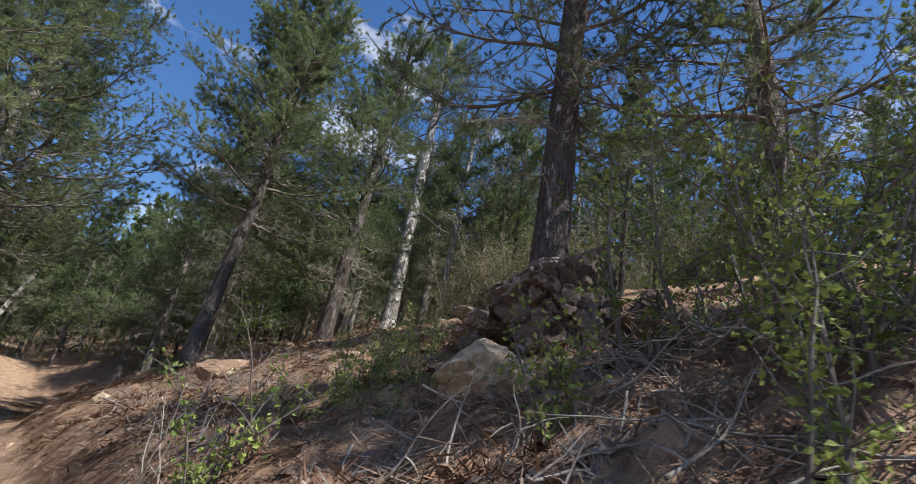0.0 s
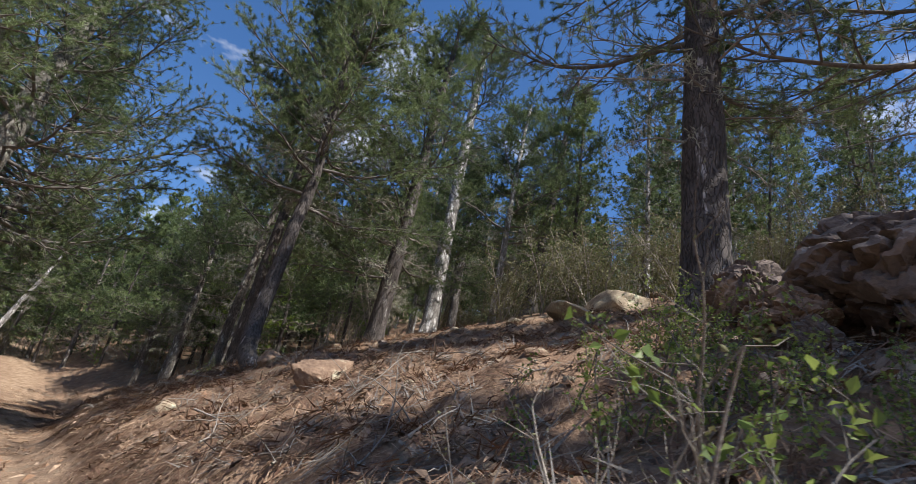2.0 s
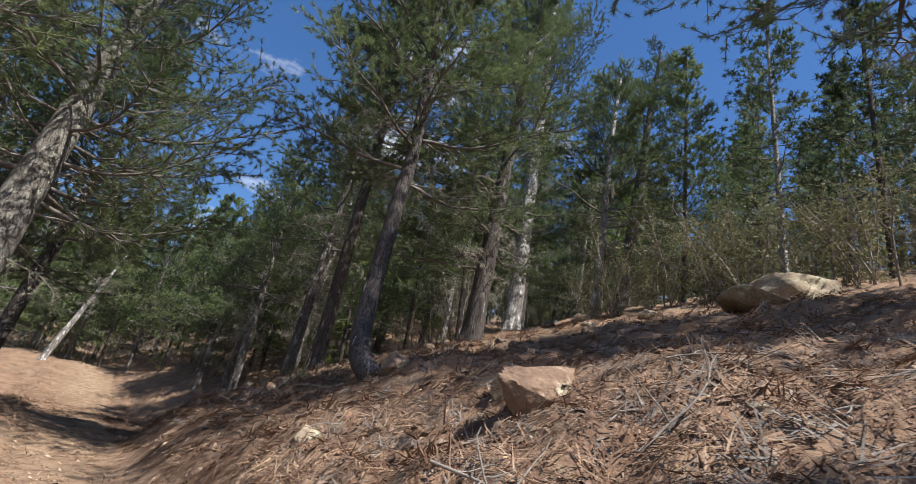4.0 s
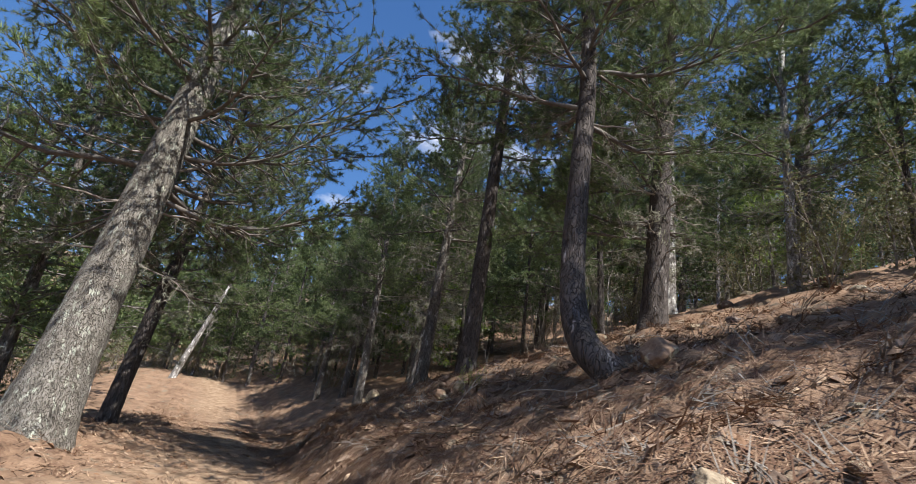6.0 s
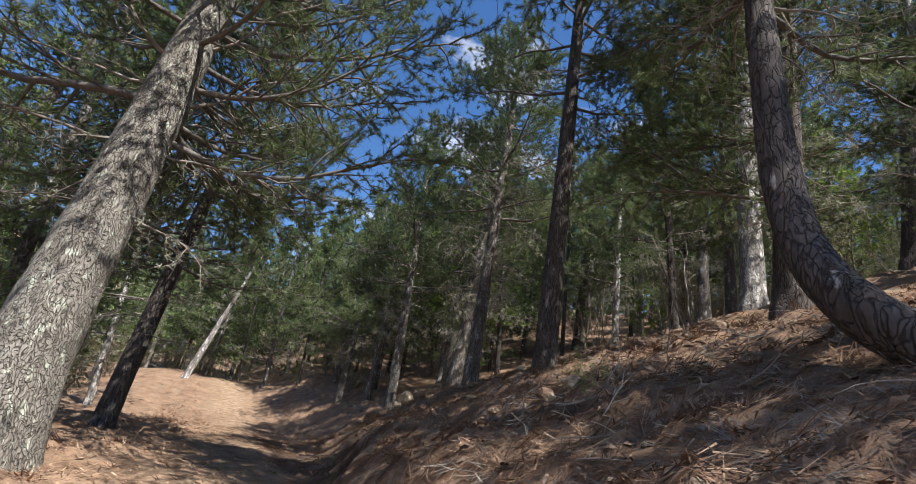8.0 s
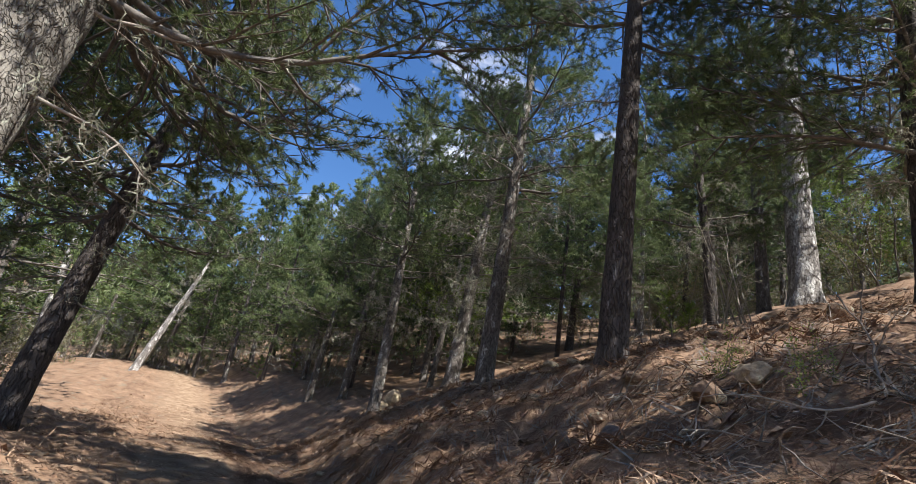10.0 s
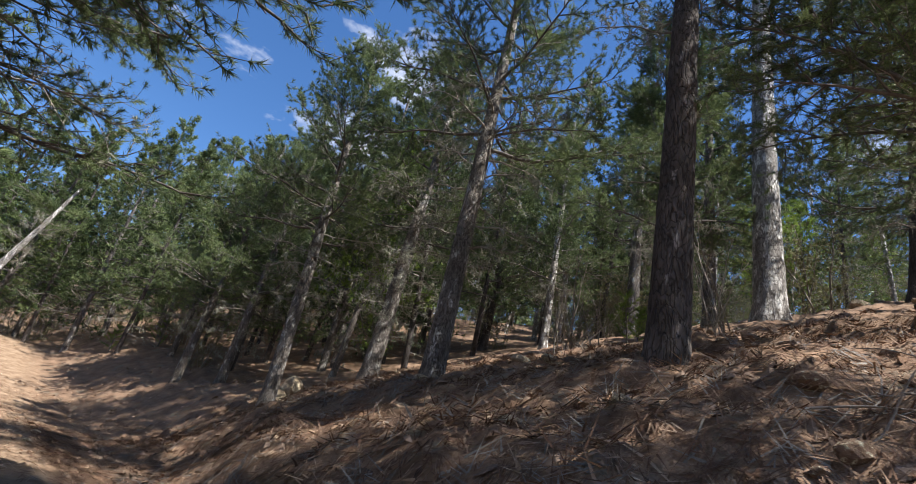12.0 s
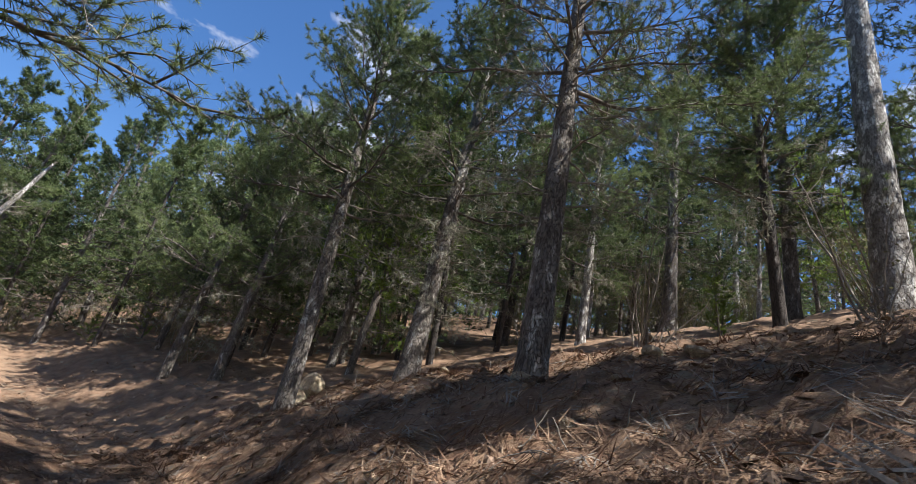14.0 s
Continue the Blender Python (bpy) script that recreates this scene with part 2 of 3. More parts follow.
def limb_data(seed, length, green, blades=42, blade_len=0.095, blade_w=0.0078, sides=5, wood=None, needles=None, origin=None, out=None, far=False):
    """One pine limb that grows along +x: wood, and needles or lichen. far: fewer, coarser twigs."""
    rng = random.Random(seed)
    wood = wood if wood is not None else ([], [])
    needles = needles if needles is not None else ([], [])
    o = origin or Vector((0, 0, 0))
    axis_dir = out or Vector((1, 0, 0))
    seg = 4 if far else 9
    main, _ = wander(o, axis_dir, length, seg, rng, 0.18 if green else 0.34, (0.08 if far else 0.035) if green else -0.02)
    r0 = (0.011 if green else 0.0085) * length + 0.007
    tube(*wood, main, [r0 * (1 - 0.85 * i / seg) for i in range(seg + 1)], sides)
    steps = (8 if green else 5) if far else (14 if green else 8)
    sl = 1 if far else 3
    for k in range(steps):
        f = 0.10 + 0.88 * (k + rng.random() * 0.5) / steps
        i = min(int(f * seg), seg - 1)
        p = main[i].lerp(main[i + 1], f * seg - i)
        ahead = (main[i + 1] - main[i]).normalized()
        side = ahead.cross(Vector((0, 0, 1))).normalized() * (1 if k % 2 else -1)
        d = (ahead * 0.7 + side * rng.uniform(0.5, 1.0) + Vector((0, 0, rng.uniform(-0.4, 0.3)))).normalized()
        ln = length * (0.46 - 0.28 * f) * rng.uniform(0.7, 1.2)
        sec, dd = wander(p, d, ln, sl, rng, 0.28, 0.05 if green else -0.09)
        tube(*wood, sec, [r0 * 0.42 * (1 - 0.8 * j / sl) for j in range(sl + 1)], 3)
        if far:
            if green:
                for j in (0.5, 1.0):
                    for _ in range(2):
                        q = sec[0].lerp(sec[1], j) + rand_unit(rng) * ln * 0.3
                        tuft(*needles, q, (dd + Vector((0, 0, 0.5))).normalized(), rng, blades, blade_len, blade_w, 0.95)
            else:
                tuft(*needles, sec[1], Vector((0, 0, -1)), rng, 4, 0.12, 0.03, 1.3)
            continue
        for q in range(4 if green else 3):
            j = 1 + q % 3
            tw, td = wander(sec[j], (dd + rand_unit(rng) * 0.9).normalized(), ln * rng.uniform(0.25, 0.5), 1 if green else 2, rng, 0.35, 0.06 if green else -0.12)
            tube(*wood, tw, [r0 * 0.2, r0 * 0.1, r0 * 0.05], 3)
            if green:
                tuft(*needles, tw[-1], td, rng, blades, blade_len, blade_w, 0.9, 0.09)
                tuft(*needles, tw[0].lerp(tw[1], 0.45), td, rng, blades * 2 // 3, blade_len, blade_w)
                shoot, sd = wander(tw[0].lerp(tw[1], 0.6), (td + rand_unit(rng) * 0.9).normalized(), 0.16 + 0.05 * length, 1, rng, 0.3, 0.1)
                tube(*wood, shoot, [r0 * 0.12, r0 * 0.05], 3)
                tuft(*needles, shoot[1], sd, rng, blades, blade_len, blade_w, 0.9, 0.09)
            else:
                tuft(*needles, tw[rng.randrange(1, 3)], Vector((0, 0, -1)), rng, 8, 0.09, 0.012, 1.3)
        if green:
            tuft(*needles, sec[-1], dd, rng, blades, blade_len, blade_w)
            tuft(*needles, sec[2], dd, rng, blades // 2, blade_len, blade_w)
        else:
            tuft(*needles, sec[2], Vector((0, 0, -1)), rng, 9, 0.09, 0.013, 1.3)
    return wood, needles


def limb_kind(seed, length, green):
    wood, needles = limb_data(seed, length, green)
    w = mesh_from("limb", *wood, True)
    w.materials.append(BRANCH if green else DEADWOOD)
    nd = mesh_from("needles" if green else "lichen", *needles)
    nd.materials.append(NEEDLE if green else LICHEN)
    return length, w, nd


GREEN_LIMBS = [limb_kind(10 + i, ln, True) for i, ln in enumerate((1.3, 1.7, 2.1, 2.5, 2.9, 3.4))]
DEAD_LIMBS = [limb_kind(40 + i, ln, False) for i, ln in enumerate((0.7, 1.1, 1.5, 2.0, 2.6))]


def trunk_mesh(pts, r0, r1, sides, rings, seed, flare=0.5, rough=0.05):
    """A tapered trunk along a smooth line through pts, with root flare and a rough outline."""
    rng = random.Random(seed)
    lens = [0.0]
    for a, b in zip(pts, pts[1:]):
        lens.append(lens[-1] + (b - a).length)
    total = lens[-1]

    def at(s):
        i = max(0, min(len(pts) - 2, next((k for k in range(len(pts) - 1) if lens[k + 1] >= s), len(pts) - 2)))
        f = (s - lens[i]) / (lens[i + 1] - lens[i])
        p0, p1, p2, p3 = pts[max(i - 1, 0)], pts[i], pts[i + 1], pts[min(i + 2, len(pts) - 1)]
        return 0.5 * (2 * p1 + (p2 - p0) * f + (2 * p0 - 5 * p1 + 4 * p2 - p3) * f * f + (3 * p1 - p0 - 3 * p2 + p3) * f ** 3)

    verts, faces = [], []
    lobes = rng.uniform(0, 6.28)
    line = []
    for i in range(rings + 1):
        u = (i / rings) ** 1.25
        s = u * total
        p = at(s)
        d = (at(min(s + 0.1, total)) - at(max(s - 0.1, 0))).normalized()
        x = Vector((1, 0, 0))
        x = (x - d * x.dot(d)).normalized()
        y = d.cross(x)
        r = r0 + (r1 - r0) * u
        foot = flare * math.exp(-s / (r0 * 1.6))
        line.append((p, d, r))
        for k in range(sides):
            a = 2 * math.pi * k / sides
            lump = noise.noise(Vector((math.cos(a) * 2.2, math.sin(a) * 2.2, s * 1.6 + seed))) * 1.2 + noise.noise(Vector((math.cos(a) * 7, math.sin(a) * 7, s * 6 + seed)))
            rr = r * (1 + foot * (1 + 0.45 * math.sin(4 * a + lobes)) + rough * lump)
            verts.append(p + (x * math.cos(a) + y * math.sin(a)) * rr)
    for i in range(rings):
        for k in range(sides):
            a, b = i * sides + k, i * sides + (k + 1) % sides
            faces.append((a, b, b + sides, a + sides))
    faces.append(tuple(range(rings * sides, (rings + 1) * sides)))
    return mesh_from("trunk", verts, faces, True), line


def turned(p, az, pitch, roll, size):
    return Matrix.Translation(p) @ pose(0, 0, 0, 0, 0, az) @ pose(0, 0, 0, 0, -pitch, 0) @ pose(0, 0, 0, roll, 0, 0) @ Matrix.Scale(size, 4)


def pine(label, x, y, lean, height, r0, bark, seed, dead_from=1.6, green_from=4.0, reach=3.0, dead=14, green=26, bend=None, skip=None, sides=26, tip=0.05):
    """A pine: trunk, dead lower limbs hung with lichen, green limbs above."""
    rng = random.Random(seed)
    z = ground_z(x, y)
    tree = thing("pine_tree", label, "tree", (x, y, z), "pines along the trail")
    if bend:
        pts = [Vector(q) for q in bend]
    else:
        wob = Vector((rng.uniform(-1, 1), rng.uniform(-1, 1), 0)) * 0.02 * height
        pts = [Vector((lean[0] * h, lean[1] * h, h)) + wob * math.sin(3.0 * h / height) * (h / height) for h in (-0.3, 0, 0.25 * height, 0.5 * height, 0.75 * height, height)]
    me, line = trunk_mesh(pts, r0, tip, sides, 84, seed)
    part("trunk", me, bark, tree)

    def grow(kinds, count, lo, hi, reach_at, pitch_at):
        for k in range(count):
            f = (k + rng.random() * 0.8) / count
            hh = lo + (hi - lo) * f
            p, d, r = min(line, key=lambda q: abs(q[0].z - hh))
            az = (k * 137.5 + rng.uniform(-30, 30)) % 360
            if skip and skip[0] < az < skip[1] and hh < skip[2]:
                az = (az + 180) % 360
            want = reach_at(f) * rng.uniform(0.75, 1.15)
            ln, w, nd = min(kinds, key=lambda q: abs(q[0] - want) + rng.random() * 0.35)
            limb = part("limb", w, None, tree)
            limb.matrix_basis = turned(p + d * rng.uniform(-0.05, 0.05), az, pitch_at(f) + rng.uniform(-9, 9), rng.uniform(-25, 25), want / ln)
            tagged(part("needles" if kinds is GREEN_LIMBS else "lichen", nd, None, limb), kind="stuff")

    grow(DEAD_LIMBS, dead, dead_from, min(green_from + 1.5, height * 0.8), lambda f: reach * (0.35 + 0.35 * f), lambda f: -12 + 14 * f)
    grow(GREEN_LIMBS, green, green_from, height * 0.985, lambda f: max(0.7, reach * (1.0 - 0.75 * f ** 1.3)), lambda f: -8 + 48 * f)
    return tree


# ---- the pines that stand near the trail ----
GREY = "grey-barked pine with dead lichen-hung lower limbs and green crown"
pine("leaning pine with thick grey lichen-covered trunk beside the trail", -2.56, 15.1, (0.06, 0.11), 12.5, 0.39, BARK_MOSSY, 1, 2.4, 3.6, 4.3, 14, 60, tip=0.10, skip=(230, 330, 5))
pine("dark slender leaning pine behind the thick leaning one", -2.35, 19.6, (0.045, 0.13), 11.5, 0.19, BARK_DARK, 2, 1.8, 3.0, 3.2, 10, 44)
pine("pine with a dark trunk curved like a bow at its foot", 2.25, 10.0, None, 11, 0.152, BARK_DARK, 3, 3.0, 3.4, 2.9, 8, 46,
     bend=[(0.16, 0.1, -0.4), (0.17, 0.16, 0.02), (0.08, 0.52, 0.34), (0.16, 0.86, 0.8), (0.26, 1.06, 1.5), (0.38, 1.2, 2.8), (0.52, 1.35, 4.4), (0.45, 1.55, 7.5), (0.4, 1.6, 11)], skip=(150, 290, 4))
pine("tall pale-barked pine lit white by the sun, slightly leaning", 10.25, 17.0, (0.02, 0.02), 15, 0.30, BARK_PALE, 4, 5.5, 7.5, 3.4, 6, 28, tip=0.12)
pine("dark straight pine trunk on top of the needle-covered bank", 3.6, 15.6, (0.01, -0.005), 12, 0.18, BARK_DARK, 5, 3.4, 4.8, 2.8, 8, 28, skip=(150, 300, 6))
pine(GREY, 4.15, 19.3, (0.05, 0.07), 11.5, 0.175, BARK, 6, 1.9, 4.2, 2.7, 24, 30)
pine("grey pine thickly hung with pale lichen and dead twigs", 5.4, 23.0, (0.12, 0.14), 11, 0.2, BARK, 7, 1.2, 3.6, 2.7, 34, 30)
pine(GREY, 3.9, 24.0, (0.04, 0.15), 11, 0.16, BARK, 8, 2.0, 3.8, 2.6, 18, 30)
pine("stout grey pine with sunlit flank on the slope", 6.1, 13.4, (0.03, -0.03), 11, 0.24, BARK_DARK, 9, 1.2, 1.7, 3.1, 14, 46, skip=(270, 359, 9))
pine("thick straight pine with dark flaking bark beside the boulders", 5.25, 4.65, (-0.005, 0.005), 11.5, 0.29, BARK_DARK, 10, 2.2, 3.6, 3.6, 16, 27, tip=0.12)
pine("dark pine with pale sunlit edge on the upper slope", 7.3, 2.1, (-0.02, 0.06), 11, 0.2, BARK, 11, 1.4, 2.2, 3.5, 12, 36)
pine(GREY, 16.5, 23.8, (0.0, 0.01), 12.5, 0.27, BARK, 12, 2.2, 3.2, 3.0, 10, 34)
pine(GREY, 9.2, 18.4, (-0.02, 0.05), 8.5, 0.11, BARK_DARK, 13, 1.2, 2.2, 2.2, 10, 26)
pine(GREY, 11.9, 18.9, (0, 0), 10, 0.17, BARK, 14, 1.6, 2.6, 2.4, 10, 28)
pine("slim grey pine on the lower ground beside the trail", 4.13, 32.4, (0.03, 0.0), 9.5, 0.15, BARK, 15, 1.3, 2.2, 2.6, 12, 28)
pine("slim grey pine on the lower ground beside the trail", 5.0, 30.8, (0.03, 0.0), 10, 0.16, BARK, 16, 1.4, 2.4, 2.6, 12, 28)
pine(GREY, 13.2, 15.0, (0.05, -0.08), 11, 0.28, BARK_DARK, 17, 1.4, 2.0, 3.4, 12, 34)
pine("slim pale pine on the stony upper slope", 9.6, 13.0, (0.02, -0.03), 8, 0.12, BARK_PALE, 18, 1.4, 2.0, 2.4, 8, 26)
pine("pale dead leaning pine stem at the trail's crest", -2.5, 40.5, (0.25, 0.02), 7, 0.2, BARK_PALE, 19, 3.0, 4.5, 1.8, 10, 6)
pine("shaded pine below the trail with forked dead limbs", -7.0, 22.0, (0.12, 0.0), 12, 0.26, BARK, 20, 1.6, 2.6, 3.8, 22, 38)
pine(GREY, 10.3, 31.6, (-0.02, 0.02), 10, 0.17, BARK, 21, 1.0, 2.0, 2.6, 14, 28)
pine(GREY, 14.0, 29.0, (0.02, -0.02), 10.5, 0.18, BARK_DARK, 22, 1.2, 2.0, 2.6, 12, 28)
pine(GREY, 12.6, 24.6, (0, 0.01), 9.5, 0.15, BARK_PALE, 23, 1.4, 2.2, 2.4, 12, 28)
pine("shaded pine leaning over the trail with drooping green limbs", -4.6, 10.5, (0.09, 0.06), 11, 0.22, BARK_DARK, 24, 3.5, 4.2, 3.8, 4, 44)


# ---- the forest beyond: a few kinds of pine, set singly ----
def forest_kind(label, seed, height, r0, green_from, reach, needle, bark, tiers):
    rng = random.Random(seed)
    tree = thing("pine_tree", label, "tree", (0, 0, 0), "pines of the forest")
    pts = [Vector((0.03 * h * math.sin(seed), 0.02 * h, h)) for h in (-0.5, 0, 0.3 * height, 0.65 * height, height)]
    me, line = trunk_mesh(pts, r0, 0.03, 9, 22, seed, 0.35)
    part("trunk", me, bark, tree)
    wood, nd, dead, lich = ([], []), ([], []), ([], []), ([], [])
    for k in range(tiers):
        f = (k + rng.random()) / tiers
        hh = green_from + (height - green_from) * f
        p, d, r = min(line, key=lambda q: abs(q[0].z - hh))
        az, pt = k * 2.4 + rng.uniform(-0.4, 0.4), radians(-10 + 52 * f + rng.uniform(-8, 8))
        out = Vector((math.cos(az) * math.cos(pt), math.sin(az) * math.cos(pt), math.sin(pt)))
        limb_data(seed * 100 + k, max(0.6, reach * (1 - 0.72 * f ** 1.2)) * rng.uniform(0.75, 1.2), True, 12, 0.2, 0.036, 3, wood, nd, Vector(p), out, True)
    for k in range(12):
        hh = 0.5 + (green_from + 0.6) * rng.random()
        p, d, r = min(line, key=lambda q: abs(q[0].z - hh))
        az = k * 2.4
        limb_data(seed * 100 + 70 + k, rng.uniform(0.7, 1.6), False, 3, 0.1, 0.02, 3, dead, lich, Vector(p), Vector((math.cos(az), math.sin(az), -0.1)), True)
    part("branchwork", mesh_from("branchwork", *wood, True), BRANCH, tree)["kind"] = "stuff"
    part("crown", mesh_from("crown", *nd), needle, tree)["kind"] = "stuff"
    part("deadwood", mesh_from("deadwood", *dead, True), DEADWOOD, tree)["kind"] = "stuff"
    part("lichen", mesh_from("lichen", *lich), LICHEN, tree)["kind"] = "stuff"
    return tree


KINDS = [forest_kind("forest pine with grey trunk and full green crown", 3, 12, 0.15, 1.6, 2.8, NEEDLE, BARK, 42),
         forest_kind("slender forest pine with dead lower twigs", 5, 10.5, 0.11, 2.2, 2.1, NEEDLE, BARK_DARK, 36),
         forest_kind("bright green young pine with dense foliage", 7, 8.5, 0.10, 1.9, 2.3, NEEDLE_YOUNG, BARK, 40),
         forest_kind("forest pine with pale trunk and thin crown", 9, 12.5, 0.14, 2.6, 2.5, NEEDLE, BARK_PALE, 40)]
rng = random.Random(5)
TAKEN = [(o.location.x, o.location.y) for o in scene.objects if o.name.startswith("pine_tree") and o not in KINDS]
first = set()


def plant(kind, x, y, size, turn):
    m = pose(x, y, ground_z(x, y) - 0.02, rng.uniform(-3, 3), rng.uniform(-3, 3), turn) @ Matrix.Scale(size, 4)
    TAKEN.append((x, y))
    if kind not in first:
        first.add(kind)
        KINDS[kind].matrix_basis = m
    else:
        copy_thing(KINDS[kind], Matrix(m) @ Matrix.Scale(1 / KINDS[kind].scale[0], 4))


def free(x, y, gap):
    return all((x - a) ** 2 + (y - b) ** 2 > gap * gap for a, b in TAKEN)


def stand(count, x0, x1, y0, y1, gap, mix, sizes=(0.75, 1.2), clear=None):
    placed, tries = 0, 0
    while placed < count and tries < count * 30:
        tries += 1
        x, y = rng.uniform(x0, x1), rng.uniform(y0, y1)
        if free(x, y, gap) and not (clear and clear(x, y)):
            plant(rng.choice(mix), x, y, rng.uniform(*sizes), rng.uniform(0, 360))
            placed += 1


def open_trail(x, y):
    return -4.5 < x < 4.0 and y < 38


# The two at negative y are unseen, added behind the start to shade the bank.
for k, x, y, sz in ((0, -4.9, 21.5, 1.15), (0, -5.2, 27.5, 1.2), (3, -5.0, 33.0, 1.1), (2, 6.8, 27.2, 1.1), (0, 7.6, 29.6, 1.0), (1, 8.6, 26.4, 0.95), (0, 4.3, -3.2, 1.0), (1, 6.6, -4.6, 1.0),
                    (1, 3.1, 38.6, 0.9), (0, 1.6, 41.2, 0.9), (1, 0.2, 42.5, 0.85), (1, 5.8, 32.8, 0.95), (0, 4.6, 36.6, 0.9), (0, 2.9, 43.6, 1.0), (1, 10.6, 36.3, 1.0), (1, 11.3, 33.0, 1.0), (0, -1.6, 44.0, 0.9)):
    plant(k, x, y, sz, 40 * x)
stand(8, 10.5, 17, 4, 14, 2.2, (0, 1, 1, 3), (0.5, 0.75))
stand(18, 4.6, 13, 29, 44, 1.4, (1, 1, 1, 0), (0.7, 1.0), clear=open_trail)
stand(44, 11, 32, 24, 46, 1.9, (0, 1, 1, 3), clear=open_trail)
stand(14, 17, 34, 1, 13, 2.1, (0, 1, 2, 3), (0.55, 0.8))
stand(13, 18, 34, 13, 24, 2.1, (0, 1, 2, 3), (0.6, 0.95))
stand(20, 4.5, 16, 34, 48, 1.9, (0, 1, 1, 2), clear=open_trail)
stand(16, -6, 5, 45, 58, 1.9, (2, 2, 0, 1))
stand(28, -26, -5.5, 19, 46, 2.2, (2, 0, 1, 2), clear=open_trail)
stand(20, -18, 34, 50, 75, 3.0, (0, 2, 3), (0.9, 1.3))
stand(8, 30, 50, 6, 50, 4.0, (0, 3), (1.0, 1.4))
# The last two stands are out of view, added for shade and closure.
stand(5, 10, 17, -9, -2, 2.5, (0, 1, 3))
stand(4, -14, -6, 2, 12, 2.6, (0, 1))


def far_woods():
    """The wooded slopes that close the distance, joined: nobody could count them."""
    r = random.Random(9)
    crown = ([], [])
    for _ in range(620):
        a, d = radians(r.uniform(-75, 105)), r.uniform(58, 110)
        x, y = d * math.sin(a), 10 + d * math.cos(a)
        h, w = r.uniform(9, 15), r.uniform(1.6, 2.8)
        z = float(lie(x, y))
        for k in range(46):
            f = r.random()
            rr = w * (1 - f) ** 0.7 * math.sqrt(r.random())
            q = Vector((x + rr * math.cos(k * 2.4), y + rr * math.sin(k * 2.4), z + 0.4 + h * f))
            tuft(*crown, q, Vector((0, 0, 1)), r, 3, 0.9, 0.5, 1.0, 0.3)
    tagged(part("far_woods", mesh_from("far_woods", *crown), NEEDLE), "distant dense pine woods on the slopes", "woods", kind="stuff")


far_woods()


# ---- shrubs: a few kinds of stem, set together ----
def stem_kind(seed, height, mat, leaf, leaves, twigs, wood_mat, leaf_name="leaves"):
    rng = random.Random(seed)
    wood, lf = ([], []), ([], [])
    main, _ = wander(Vector((0, 0, -0.05)), Vector((0, 0, 1)), height, 7, rng, 0.18, 0.05)
    tube(*wood, main, [0.009 * height * (1 - 0.8 * i / 7) + 0.0015 for i in range(8)], 4)
    for k in range(twigs):
        i = 1 + k % 7
        tw, td = wander(main[i], (Vector((0, 0, 0.5)) + rand_unit(rng)).normalized(), height * rng.uniform(0.18, 0.4), 2, rng, 0.35, 0.03)
        tube(*wood, tw, [0.0032, 0.0022, 0.001], 3)
        for q in range(leaves):
            p = tw[q % 2].lerp(tw[q % 2 + 1], rng.random()) + rand_unit(rng) * leaf * 0.9
            d, sd = rand_unit(rng), rand_unit(rng)
            sd = d.cross(sd).normalized()
            n, sz = len(lf[0]), leaf * rng.uniform(0.6, 1.2)
            up = d.cross(sd) * sz * 0.15
            lf[0].extend((p, p + d * sz * 0.5 + sd * sz * 0.33 + up, p + d * sz, p + d * sz * 0.5 - sd * sz * 0.33 + up))
            lf[1].extend(((n, n + 1, n + 2), (n, n + 2, n + 3)))
    w = mesh_from("stem", *wood, True)
    w.materials.append(wood_mat)
    l = None
    if lf[0]:
        l = mesh_from(leaf_name, *lf)
        l.materials.append(mat)
    return w, l


STEM_GREEN = [stem_kind(300 + i, 0.7, LEAF, 0.04, 11, 11, BRANCH) for i in range(3)]
STEM_FINE = [stem_kind(330 + i, 0.8, LEAF, 0.026, 14, 15, BRANCH) for i in range(3)]
STEM_DULL = [stem_kind(310 + i, 1.6, LEAF_DULL, 0.055, 12, 20, DEADWOOD) for i in range(3)]
STEM_BARE = [stem_kind(320 + i, 1.3, LEAF_DULL, 0.03, 2, 16, DEADWOOD) for i in range(3)]


def shrub(label, kinds, x, y, count, spread, size, seed, name="shrub", group=""):
    r = random.Random(seed)
    ob = thing(name, label, "shrub", (x, y, ground_z(x, y)), group)
    for k in range(count):
        w, l = kinds[k % len(kinds)]
        st = part("stem", w, None, ob)
        dx, dy = r.gauss(0, spread * 0.5), r.gauss(0, spread * 0.5)
        st.matrix_basis = pose(dx, dy, ground_z(x + dx, y + dy) - ground_z(x, y), r.uniform(-22, 22), r.uniform(-22, 22), r.uniform(0, 360)) @ Matrix.Scale(size * r.uniform(0.7, 1.2), 4)
        if l:
            tagged(part("leaves", l, None, st), kind="stuff")
    return ob


